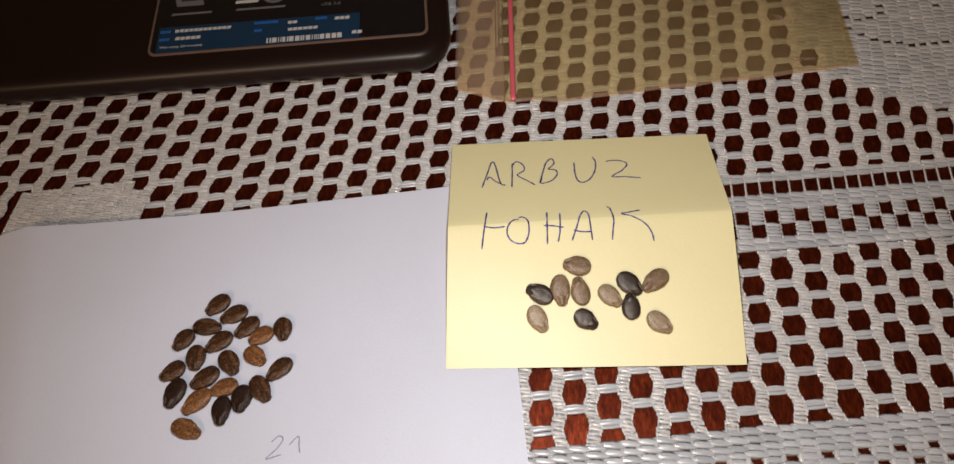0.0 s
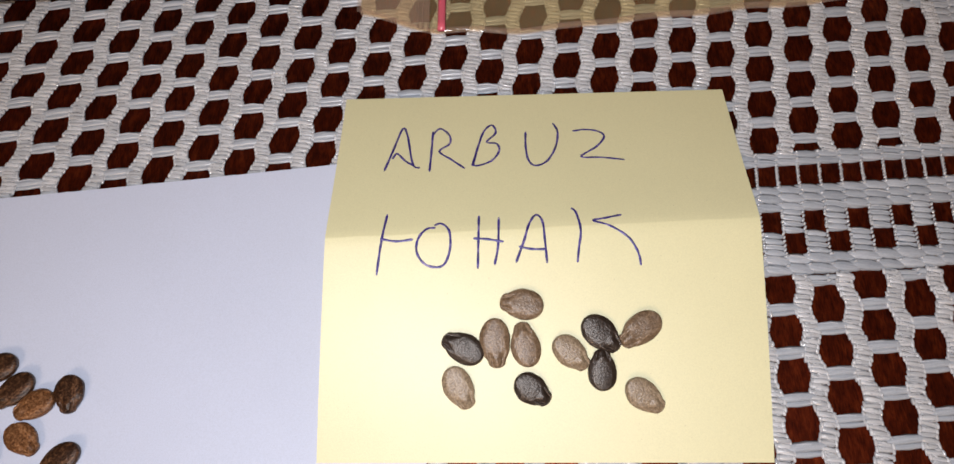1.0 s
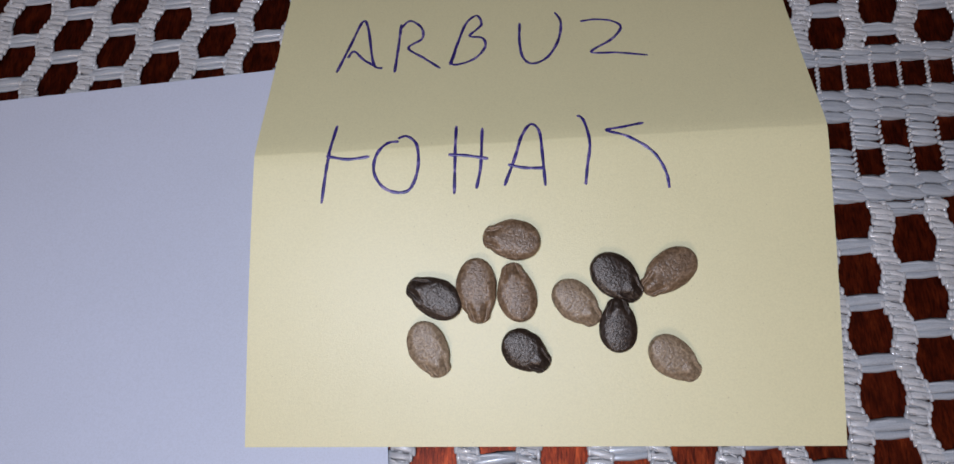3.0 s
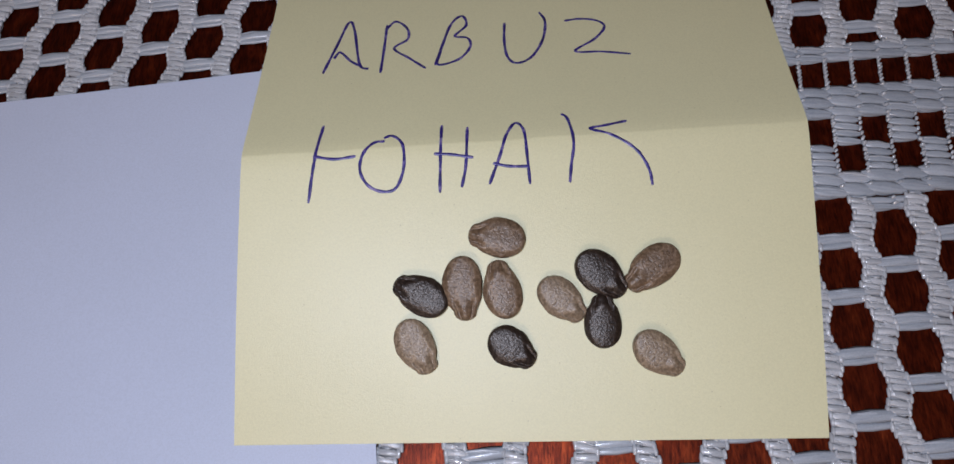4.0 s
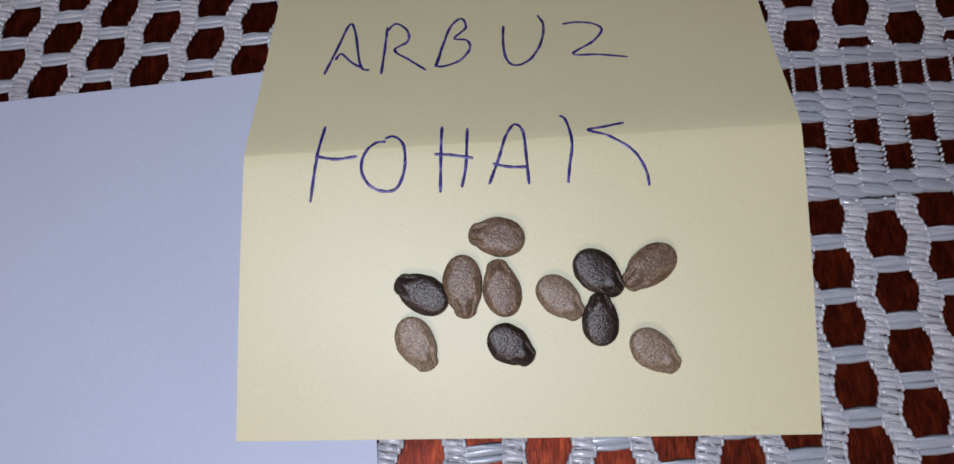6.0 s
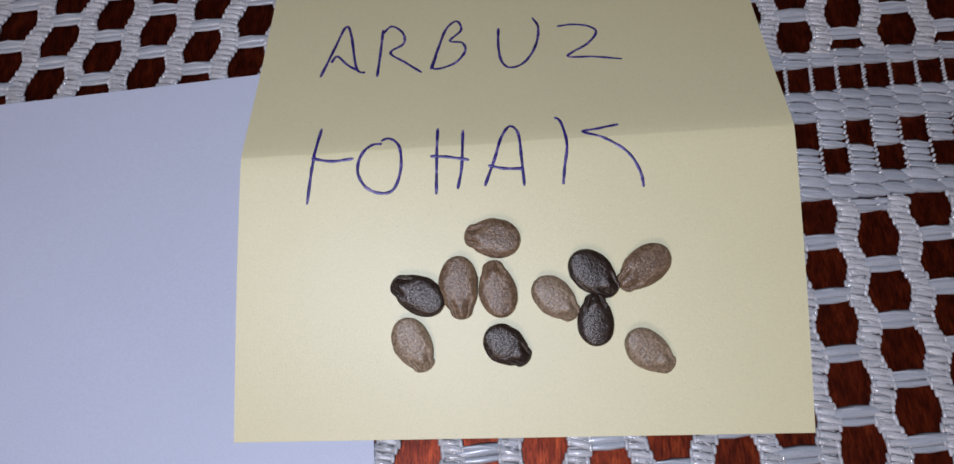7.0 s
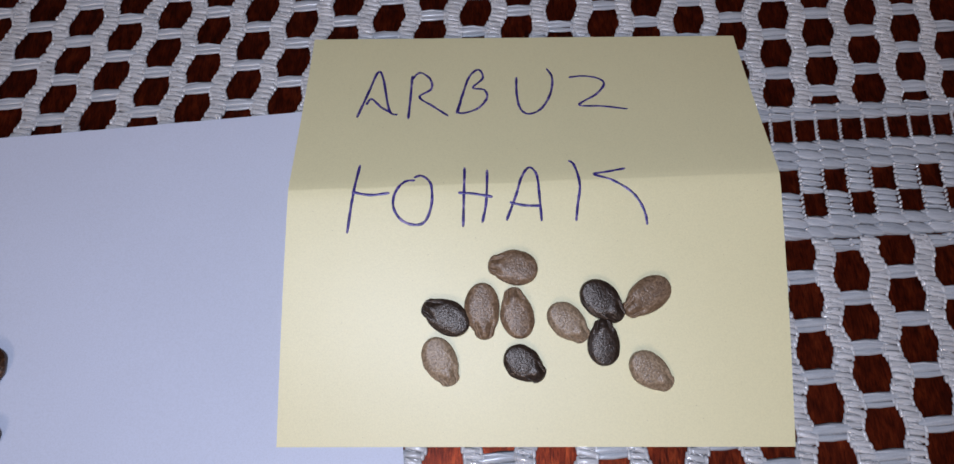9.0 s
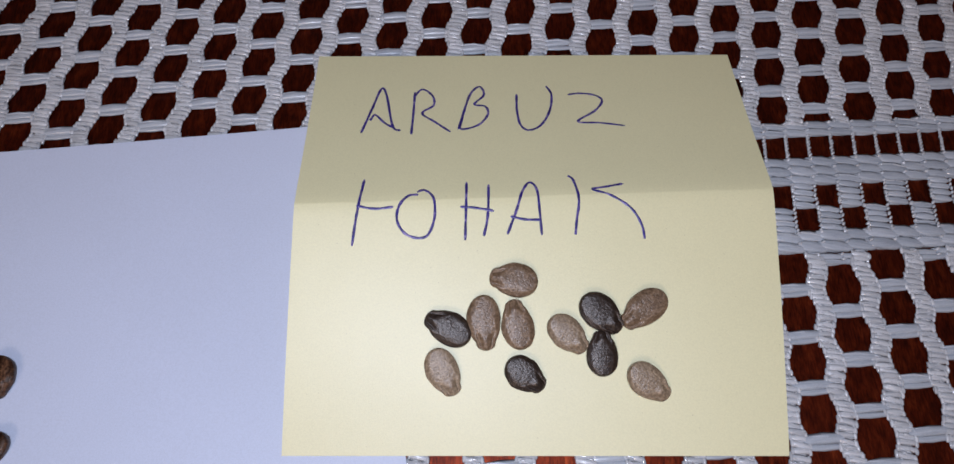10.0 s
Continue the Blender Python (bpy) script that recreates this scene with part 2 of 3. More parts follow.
def glide(points, steps=9):
    """A smooth line through a few points."""
    p = [Vector(q) for q in points]
    p = [p[0] * 2 - p[1]] + p + [p[-1] * 2 - p[-2]]
    out = []
    for a, b, c, d in zip(p, p[1:], p[2:], p[3:]):
        for k in range(steps):
            t = k / steps
            out.append(0.5 * (2 * b + (c - a) * t + (2 * a - 5 * b + 4 * c - d) * t * t + (3 * b - a - 3 * c + d) * t ** 3))
    return out + [p[-2]]


def pen_strokes(name, strokes, height, parent, width=0.042, ink=INK):
    """Handwriting: low ink ridges that follow a surface height(x, y)."""
    verts, faces = [], []
    for stroke in strokes:
        line = glide(stroke)
        n = len(line)
        base = len(verts)
        for k, p in enumerate(line):
            way = (line[min(k + 1, n - 1)] - line[max(k - 1, 0)]).normalized()
            side = Vector((-way.y, way.x))
            w = width * (0.5 + 0.06 * math.sin(k * 0.9)) * (0.62 if k in (0, n - 1) else 1.0)
            for f, up in ((-1, 0.001), (-0.5, 0.007), (0.5, 0.007), (1, 0.001)):
                q = p + side * w * f
                verts.append((q.x, q.y, height(q.x, q.y) + up))
            if k:
                a = base + 4 * (k - 1)
                faces += [(a + j, a + j + 1, a + j + 5, a + j + 4) for j in range(3)]
    return mesh_object(name, verts, faces, ink, parent)


# ---- room and table ----
def room():
    for name, dims in (("floor", (-200, 220, -200, 200, -80, -75)),):
        tagged(part(name, box_bm(*dims), BOARDS, None), "brown boarded floor of the room", "floor", kind="structure")
    tagged(part("ceiling", box_bm(-200, 220, -200, 200, 175, 180), PLASTER, None), "cream plaster ceiling of the room", "ceiling", kind="structure")
    for name, dims in (("wall_north", (-200, 220, 200, 210, -75, 175)), ("wall_south", (-200, 220, -210, -200, -75, 175)),
                       ("wall_west", (-210, -200, -200, 200, -75, 175)), ("wall_east", (220, 230, -200, 200, -75, 175))):
        tagged(part(name, box_bm(*dims), PLASTER, None), "plain cream plaster wall of the room", "wall", kind="structure")


def table():
    t = tagged(empty("table", (0, 0, -75)), "varnished reddish-brown wooden table under a lace tablecloth", "table")
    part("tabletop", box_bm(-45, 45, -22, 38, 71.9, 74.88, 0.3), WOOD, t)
    for x in (-40, 40):
        for y in (-17, 33):
            bm = box_bm(x - 3, x + 3, y - 3, y + 3, 0, 71.9, 0.4)
            for v in bm.verts:
                if v.co.z < 36:
                    v.co.x, v.co.y = x + (v.co.x - x) * 0.7, y + (v.co.y - y) * 0.7
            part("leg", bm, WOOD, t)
    return t


room()
table()

# ---- lace tablecloth ----
WARP_X = (8.23, 8.2668, -0.3519, -0.6341, -0.0938, 1.0593, 0.2186, 0.6478, -0.0001, -0.1133)
WARP_Y = (-0.042, 0.6527, 10.7129, -0.4623, -0.0356, -1.9101, 0.0155, 0.5538, 0.0326, 1.3643)
rng = np.random.default_rng(7)


def drape(c, s):
    """From the lace's own net (columns, centimetres along a column) to the table, pulled slightly askew; straight on past the middle."""
    c, s = np.asarray(c, float), np.asarray(s, float)
    c0, s0 = np.clip(c, -20, 6.5), np.clip(s, -1.8, 10.2)

    def bend(w, c, s):
        c, s = c / 10, s / 10
        return w[0] + w[1] * c + w[2] * s + w[3] * c * s + w[4] * c * c + w[5] * s * s + w[6] * c * c * s + w[7] * c * s * s + w[8] * c ** 3 + w[9] * s ** 3

    out = []
    for w, dc, ds in ((WARP_X, 0.782, 0.10), (WARP_Y, 0.065, 0.985)):
        out.append(bend(w, c0, s0) + dc * (c - c0) + ds * (s - s0))
    # stretched a little beside the laptop, and drawn in towards the flower
    far = np.maximum(-17 - c, 0)
    out[0] = out[0] - 0.085 * far + 0.08 * np.exp(-((c - 3) / 1.6) ** 2) - 0.04 * np.maximum(c - 5, 0)
    out[1] = out[1] - 0.036 * far
    return np.stack(out, -1)


class Threads:
    """Many short plump threads, collected and then made into one mesh."""

    def __init__(self):
        self.rows = []

    def add(self, c0, s0, c1, s1, r, z=-0.04, bow=0.0, flat=0.6, swell=0.0, tip=0.55, floss=0):
        self.rows.append((c0, s0, c1, s1, r, z, bow, flat, swell, tip, floss))

    def make(self, name, parent, label="", kind="stuff"):
        a = np.array(self.rows)
        n = len(a)
        jit = rng.normal(0, 0.006, (n, 4))
        p0 = drape(a[:, 0] + jit[:, 0], a[:, 1] + jit[:, 1])
        p1 = drape(a[:, 2] + jit[:, 2], a[:, 3] + jit[:, 3])
        way = p1 - p0
        long = np.linalg.norm(way, axis=1)
        side = np.stack([-way[:, 1], way[:, 0]], -1) / long[:, None]
        ts, full, sides = (0.0, 0.16, 0.5, 0.84, 1.0), (0.0, 0.66, 1.0, 0.66, 0.0), 6
        r = a[:, 4] * rng.uniform(0.9, 1.1, n)
        verts = np.empty((n, 5, sides, 3))
        lift = rng.normal(0, 0.005, n)
        for i, (t, g) in enumerate(zip(ts, full)):
            f = a[:, 9] + (1 - a[:, 9]) * g
            mid = p0 + way * t + side * (a[:, 8] * math.sin(math.pi * t))[:, None]
            for j in range(sides):
                w = 2 * math.pi * j / sides
                verts[:, i, j, :2] = mid + side * (r * f * math.cos(w))[:, None]
                verts[:, i, j, 2] = a[:, 5] + lift + a[:, 6] * math.sin(math.pi * t) + r * f * a[:, 7] * math.sin(w)
        base = np.arange(n)[:, None] * (5 * sides)
        cells = [(i, j) for i in range(4) for j in range(sides)]
        cell = np.array([(i * sides + j, i * sides + (j + 1) % sides, (i + 1) * sides + (j + 1) % sides, (i + 1) * sides + j) for i, j in cells])
        quads = (base[:, :, None] + cell[None]).reshape(-1, 4)
        me = bpy.data.meshes.new(name)
        me.vertices.add(n * 5 * sides)
        me.vertices.foreach_set("co", (verts.reshape(-1, 3) * CM).ravel())
        me.loops.add(quads.size)
        me.loops.foreach_set("vertex_index", quads.ravel().astype(np.int32))
        me.polygons.add(len(quads))
        me.polygons.foreach_set("loop_start", np.arange(0, quads.size, 4, dtype=np.int32))
        me.polygons.foreach_set("material_index", np.repeat(a[:, 10].astype(np.int32), len(cells)))
        me.update(calc_edges=True)
        # across and along each thread, in centimetres
        round_it = np.array([(j, j + 1, j + 1, j) for i, j in cells]) / sides
        along = np.array([(ts[i], ts[i], ts[i + 1], ts[i + 1]) for i, j in cells])
        shift = rng.uniform(0, 50, n)
        uv = np.stack([round_it[None] * (4.5 * r)[:, None, None] + shift[:, None, None], along[None] * long[:, None, None] + shift[:, None, None]], -1)
        me.uv_layers.new(name="along").data.foreach_set("uv", uv.astype(np.float32).ravel())
        me.polygons.foreach_set("use_smooth", [True] * len(me.polygons))
        me.materials.append(THREAD)
        me.materials.append(FLOSS)
        ob = new(name, me)
        ob.parent = parent
        return tagged(ob, label, kind=kind)


C_LOW, C_HIGH, S_LOW, S_HIGH = -30, 13, -4.6, 16.5


def top_row(k):
    return 6.327 + 0.868 * k


def low_row(m):
    return 2.289 + 0.812 * m


def flower_edge(c):
    """Where the open net gives way to the close-woven flower, along a column."""
    return (17.0, 13.7, 10.67, 9.36, 8.93, 8.5, 8.06, 7.9)[min(max(math.floor(c + 0.5 - 1e-6), 1), 8) - 1]


def in_leaf(c, s):
    """The close-woven leaf whose tip shows beside the sheet of paper."""
    return -26.1 < c < -21.2 and 6.5 < s < 8.2 - 1.1 * max(0.0, c + 22.3)


SLITS = [(4.75, 11.95), (4.95, 11.45), (5.4, 11.1), (5.85, 10.8), (6.3, 10.62), (6.75, 10.55), (7.2, 10.45), (7.65, 10.42), (8.1, 10.4), (8.55, 10.4), (9.0, 10.38),
         (5.25, 11.78), (5.7, 11.82), (6.05, 12.05), (6.45, 12.4), (6.85, 12.75), (8.5, 12.3), (8.1, 12.65), (8.9, 12.1)]


def slit(c, s):
    return any(abs(c - a) < 0.24 and abs(s - b) < 0.10 for a, b in SLITS)


def weave(out, c0, c1, s0, s1, hole=None, pitch=0.172, over=0.12):
    """Close-woven ground: slanting plump floats of floss, tied at every half column by a small bright knot with a slit beside it."""
    rows = max(1, round((s1 - s0) / pitch))
    step = (s1 - s0) / rows
    c = c0
    while c < c1 - 0.05:
        e = min(c + 0.5, c1)
        for i in range(rows):
            s = s0 + step * (i + 0.5)
            open_here = hole and hole((c + e) / 2, s)
            if open_here:
                for a in (c, e):
                    out.add(a, s - 0.14, a, s + 0.14, 0.085, -0.06, 0.01, 0.35)
                continue
            rise = step * 0.29
            out.add(c - over, s + rise, e + over, s - rise, step * 0.6, -0.066 + 0.006 * (i % 2), 0.02, 0.3, 0, 0.4, 1)
            out.add(c - 0.02, s + rise + step * 0.12, e + 0.5 * over, s - rise + step * 0.16, step * 0.13, -0.044, 0.012, 0.5, step * 0.05, 0.25, 1 - i % 2)
            out.add(c + 0.06, s, e - 0.04, s, step * 0.62, -0.094, 0, 0.2, 0, 0.8, 1)
            if not (hole and hole((c + e) / 2 - 0.45, s)):
                out.add(c - 0.04, s + rise - 0.01, c + 0.045, s + rise + 0.012, 0.026, -0.03, 0.02, 0.9)
        c = e


def net_strip(out, c, s0, s1, phase, pitch, skip=None):
    """One upright strip of the net, wrapped with plump slanted stitches whose ends bead along its two edges, swaying towards the bars beside it."""
    s, i = s0, 0
    while s < s1:
        if not (skip and skip(c, s)):
            mid = c + 0.062 * math.cos(2 * math.pi * (s - phase) / pitch)
            slant = 0.03 + 0.014 * math.sin(i * 2.3)
            drop = rng.uniform(-0.012, 0.012)
            out.add(mid - 0.17, s + slant + drop, mid + 0.165, s - slant + drop, 0.054, -0.055 + 0.006 * (i % 2), 0.02, 0.65, 0, 0.8)
            for k in range(3):
                a, b = rng.uniform(-0.16, 0.02), rng.uniform(0.06, 0.17)
                h = s + rng.uniform(-0.035, 0.035)
                out.add(mid + a, h + 0.03, mid + a + b, h + rng.uniform(-0.02, 0.03), 0.015, -0.02, 0.008, 0.8, 0, 0.3)
            for e, k in ((-0.168, 1), (0.163, -1)):
                out.add(mid + e, s + k * slant - 0.058, mid + e + 0.008 * k, s + k * slant + 0.058, 0.034, -0.05, 0.014, 0.9)
            if i % 2 == 0:
                low = c + 0.062 * math.cos(2 * math.pi * (s - 0.1 - phase) / pitch)
                high = c + 0.062 * math.cos(2 * math.pi * (s + 0.1 - phase) / pitch)
                out.add(low, s - 0.11, high, s + 0.11, 0.125, -0.085, 0, 0.2, 0, 0.85)
        s += 0.092
        i += 1


def bar(out, c, s):
    """A cross bar: two smooth cushions of floss side by side, spread in the middle and parted at the ends."""
    out.add(c - 0.40, s + 0.022, c + 0.40, s + 0.03, 0.088, -0.055, 0.018, 0.5, 0.012, 0.66, 1)
    out.add(c - 0.40, s - 0.06, c + 0.40, s - 0.062, 0.055, -0.06, 0.014, 0.5, -0.018, 0.55, 1)
    out.add(c - 0.36, s + 0.075, c + 0.30, s + 0.03, 0.024, -0.035, 0.028, 0.7, 0.03, 0.4, 1)
    for side in (-1, 1):
        out.add(c + 0.33 * side, s - 0.085, c + 0.36 * side, s - 0.03, 0.024, -0.04, 0.006, 0.8)
        out.add(c + 0.34 * side, s + 0.05, c + 0.37 * side, s + 0.10, 0.024, -0.04, 0.006, 0.8)


def near_plan(c, s):
    """The stretch of cloth beside the note, whose bars are pieces of their own."""
    x, y = drape(c, s)
    return -9.5 < x < 14.5 and -2.6 < y < 9.4


def tablecloth():
    cloth = tagged(empty("tablecloth", (0, 0, 0)), "white machine-made lace tablecloth with open net and woven bands", "tablecloth")
    net, bars, bands = Threads(), Threads(), Threads()
    near_bars, rungs = [], []

    def lay_bar(c, s):
        one = bars
        if near_plan(c, s) and len(near_bars) < 300:
            one = Threads()
            near_bars.append(one)
        bar(one, c, s)

    for c in range(C_LOW, C_HIGH):
        odd = c % 2
        top = flower_edge(c)
        # upper net
        phase = top_row(0.5 if odd else 0)
        net_strip(net, c + 0.5, 6.0, min(max(flower_edge(c), flower_edge(c + 1)) + 0.1, S_HIGH), phase, 0.868, in_leaf)
        for k in range(0, 18):
            s = top_row(k if odd else k + 0.5)
            if s < min(top - 0.1, S_HIGH) and not in_leaf(c, s):
                lay_bar(c, s)
        # lower net
        phase = low_row(0.5 if odd else 0)
        net_strip(net, c + 0.5, -1.32, 3.36, phase, 0.812)
        for m in range(0, 5):
            lay_bar(c, low_row(-m if odd else 0.5 - m))
        if odd:
            weave(bands, c - 0.4, c + 0.4, 3.13, 3.32, None, 0.1)
        # rungs of the ladder
        for d in (0.25, 0.75):
            rung = Threads()
            rungs.append(rung)
            rung.add(c + d, 5.2, c + d, 5.8, 0.026, -0.055, 0.005, 0.9)
            for k in range(8):
                h = 5.22 + 0.07 * k
                rung.add(c + d - 0.034, h, c + d + 0.034, h + 0.055, 0.025, -0.04, 0.008, 0.9)
        # the row of staggered openings
        weave(bands, c + 0.26, c + 0.74, 4.24, 4.74, None, 0.125, -0.005)
        weave(bands, c - 0.24, c + 0.24, 3.77, 4.25, None, 0.12, -0.005)
        for e in (0.255, 0.745):
            for k in range(6):
                for a, b in ((e, 4.2), (e - 0.5, 3.76)):
                    bands.add(c + a - 0.02, b + 0.085 * k, c + a + 0.02, b + 0.085 * k + 0.06, 0.026, -0.035, 0.012, 0.9)
    weave(bands, C_LOW - 0.25, C_HIGH, 5.74, 6.02, None, 0.13)
    weave(bands, C_LOW - 0.25, C_HIGH, 4.72, 5.26)
    weave(bands, C_LOW - 0.25, C_HIGH, 3.38, 3.78)

    def border(c, s):
        return (abs(s + 2.05) < 0.07 and abs(c - round(c)) < 0.2) or (abs(s + 2.48) < 0.07 and abs(c - 0.5 - round(c - 0.5)) < 0.2)

    weave(bands, C_LOW - 0.25, C_HIGH, S_LOW, -1.34, border)
    for k in range(18):
        net_strip(bands, -27.6 + 0.35 * k, 6.45, 8.3, 0, 90, lambda c, s: not in_leaf(c, s))
    for c in range(1, C_HIGH):
        for d in (-0.25, 0.25):
            weave(bands, c + d - 0.25, c + d + 0.25, flower_edge(c + d), 15.0, slit)
    net.make("net_strip_work", cloth, "wrapped upright strips of the open net")
    bars.make("cross_bar_work", cloth, "smooth cross bars of the open net")
    bands.make("woven_ground", cloth, "close-woven white bands and flower")
    for one in near_bars:
        one.make("cross_bar", cloth, kind="")
    for one in rungs:
        one.make("ladder_rung", cloth, kind="")
    return cloth


tablecloth()


# ---- sheet of white paper ----
def paper_z(x, y):
    f = -11.92 + (4.29 - y) * 0.204
    d = x - f
    ridge = 0.55 * (math.exp(-d / 3.5) if d > 0 else max(0.0, 1 + d / 1.9))
    return 0.035 + ridge + 0.012 * math.sin(0.7 * x + 1) * math.sin(0.55 * y)


def white_sheet():
    rows = []
    for u in np.linspace(0, 1, 41):
        left, right = Vector((-26.2, 2.55)).lerp(Vector((-23.7, -18.0)), u), Vector((1.36, 5.92)).lerp(Vector((3.0, -14.8)), u)
        fold = Vector((-11.92, 4.29)).lerp(Vector((-7.75, -16.2)), u)
        line = [left.lerp(fold, k / 12) for k in range(12)] + [fold.lerp(right, k / 28) for k in range(29)]
        rows.append([(p.x, p.y, paper_z(p.x, p.y)) for p in line])
    ob = sheet("paper_sheet", np.array(rows)[:, ::-1], 0.012, WHITE)
    tagged(ob, "white office paper with a fold, lying on the lace tablecloth", "paper")
    digits = ([(-4.23, -1.88), (-4.05, -1.73), (-3.95, -1.82), (-4.08, -2.06), (-4.3, -2.29), (-4.12, -2.25), (-3.95, -2.19)],
              [(-3.78, -1.96), (-3.58, -1.74), (-3.54, -1.95), (-3.50, -2.15)])
    for d in digits:
        pen_strokes("digit", [d], paper_z, ob, 0.035, FAINT_INK)


white_sheet()


# ---- folded yellow note ----
def crease_y(x):
    """The crease across the note: nearly straight, with small kinks."""
    return 3.6 + 0.0628 * x + 0.02 * noise.noise(Vector((x * 1.3, 4.0, 0))) + 0.008 * noise.noise(Vector((x * 7, 1.0, 0)))


def note_z(x, y):
    p = x / 7.64
    yc, zc, yt, zt = crease_y(x), 1.22 - 0.2 * p, 7.1 + 0.28 * p, 0.3 - 0.1 * p
    if y <= yc:
        f = y / yc
        z = 0.08 + (zc - 0.08) * f
        z += 0.05 * math.sin(math.pi * min(max(f, 0), 1))
    else:
        f = (y - yc) / (yt - yc)
        z = zc + (zt - zc) * f
        z -= 0.03 * math.sin(math.pi * min(f, 1))
    return z - 0.02 * math.exp(-abs(y - yc) / 0.09) + 0.003 * math.exp(-((y - yc) / 0.025) ** 2)


def yellow_note():
    rows = []
    for q in np.concatenate([np.linspace(0, 0.94, 22), np.linspace(0.955, 1.045, 19), np.linspace(1.06, 2, 22)]):
        row = []
        for p in np.linspace(0, 1, 61):
            yc, yt = crease_y(7.64 * p), 7.1 + 0.28 * p
            y = yc * q if q <= 1 else yc + (yt - yc) * (q - 1)
            x0, x1 = np.interp(q, (0, 1, 2), (0, 0.05, 0.05)), np.interp(q, (0, 1, 2), (7.6, 7.68, 7.64))
            x = x0 + (x1 - x0) * p
            row.append((x, y, note_z(x, y)))
        rows.append(row)
    ob = sheet("sticky_note", np.array(rows)[::-1], 0.012, YELLOW)
    tagged(ob, "square pale yellow note with a raised crease and blue handwriting", "note")
    letters = (
        [[(0.95, 5.17), (1.1, 5.78), (1.23, 6.28), (1.33, 6.1), (1.47, 5.36), (1.61, 5.25)], [(1.08, 5.48), (1.16, 5.62), (1.32, 5.44), (1.5, 5.3)]],
        [[(1.79, 5.16), (1.81, 5.7), (1.82, 6.2)], [(1.81, 6.1), (1.95, 6.28), (2.13, 6.12), (2.15, 5.88), (1.96, 5.68), (2.2, 5.46), (2.45, 5.24)]],
        [[(2.58, 5.3), (2.68, 5.75), (2.8, 6.2), (2.96, 6.38), (3.03, 6.17), (2.86, 5.93), (3.05, 5.88), (3.09, 5.68), (2.92, 5.42), (2.62, 5.32), (2.66, 5.62)]],
        [[(3.61, 6.2), (3.6, 5.8), (3.64, 5.46), (3.77, 5.32), (3.99, 5.44), (4.17, 5.8), (4.23, 6.2), (4.15, 6.43)]],
        [[(4.52, 6.22), (4.75, 6.26), (5.0, 6.22), (5.12, 6.08), (4.96, 5.82), (4.64, 5.55), (5.02, 5.53), (5.45, 5.47)]],
        [[(1.09, 4.13), (1.03, 3.6), (1.0, 3.4), (0.95, 2.98)], [(1.0, 3.6), (1.28, 3.56), (1.57, 3.6)]],
        [[(1.95, 3.83), (1.8, 3.8), (1.66, 3.62), (1.63, 3.4), (1.74, 3.21), (1.93, 3.13), (2.11, 3.18), (2.21, 3.45), (2.19, 3.77), (2.05, 3.92), (1.93, 3.88)]],
        [[(2.71, 4.1), (2.70, 3.6), (2.69, 3.11)], [(3.06, 4.06), (3.04, 3.5), (2.98, 3.18)], [(2.61, 3.63), (2.85, 3.62), (3.14, 3.58)]],
        [[(3.35, 3.22), (3.5, 3.62), (3.59, 3.92), (3.71, 4.12), (3.82, 4.0), (3.86, 3.6), (3.89, 3.22)], [(3.4, 3.5), (3.62, 3.46), (3.89, 3.46)]],
        [[(4.35, 4.28), (4.43, 4.18), (4.49, 3.8), (4.45, 3.5), (4.42, 3.24)], [(5.23, 4.13), (4.95, 4.06), (4.72, 4.0), (4.95, 3.92), (5.22, 3.77), (5.38, 3.62), (5.49, 3.4), (5.52, 3.2)]],
    )
    for strokes in letters:
        pen_strokes("letter", strokes, note_z, ob)
    return ob


yellow_note()


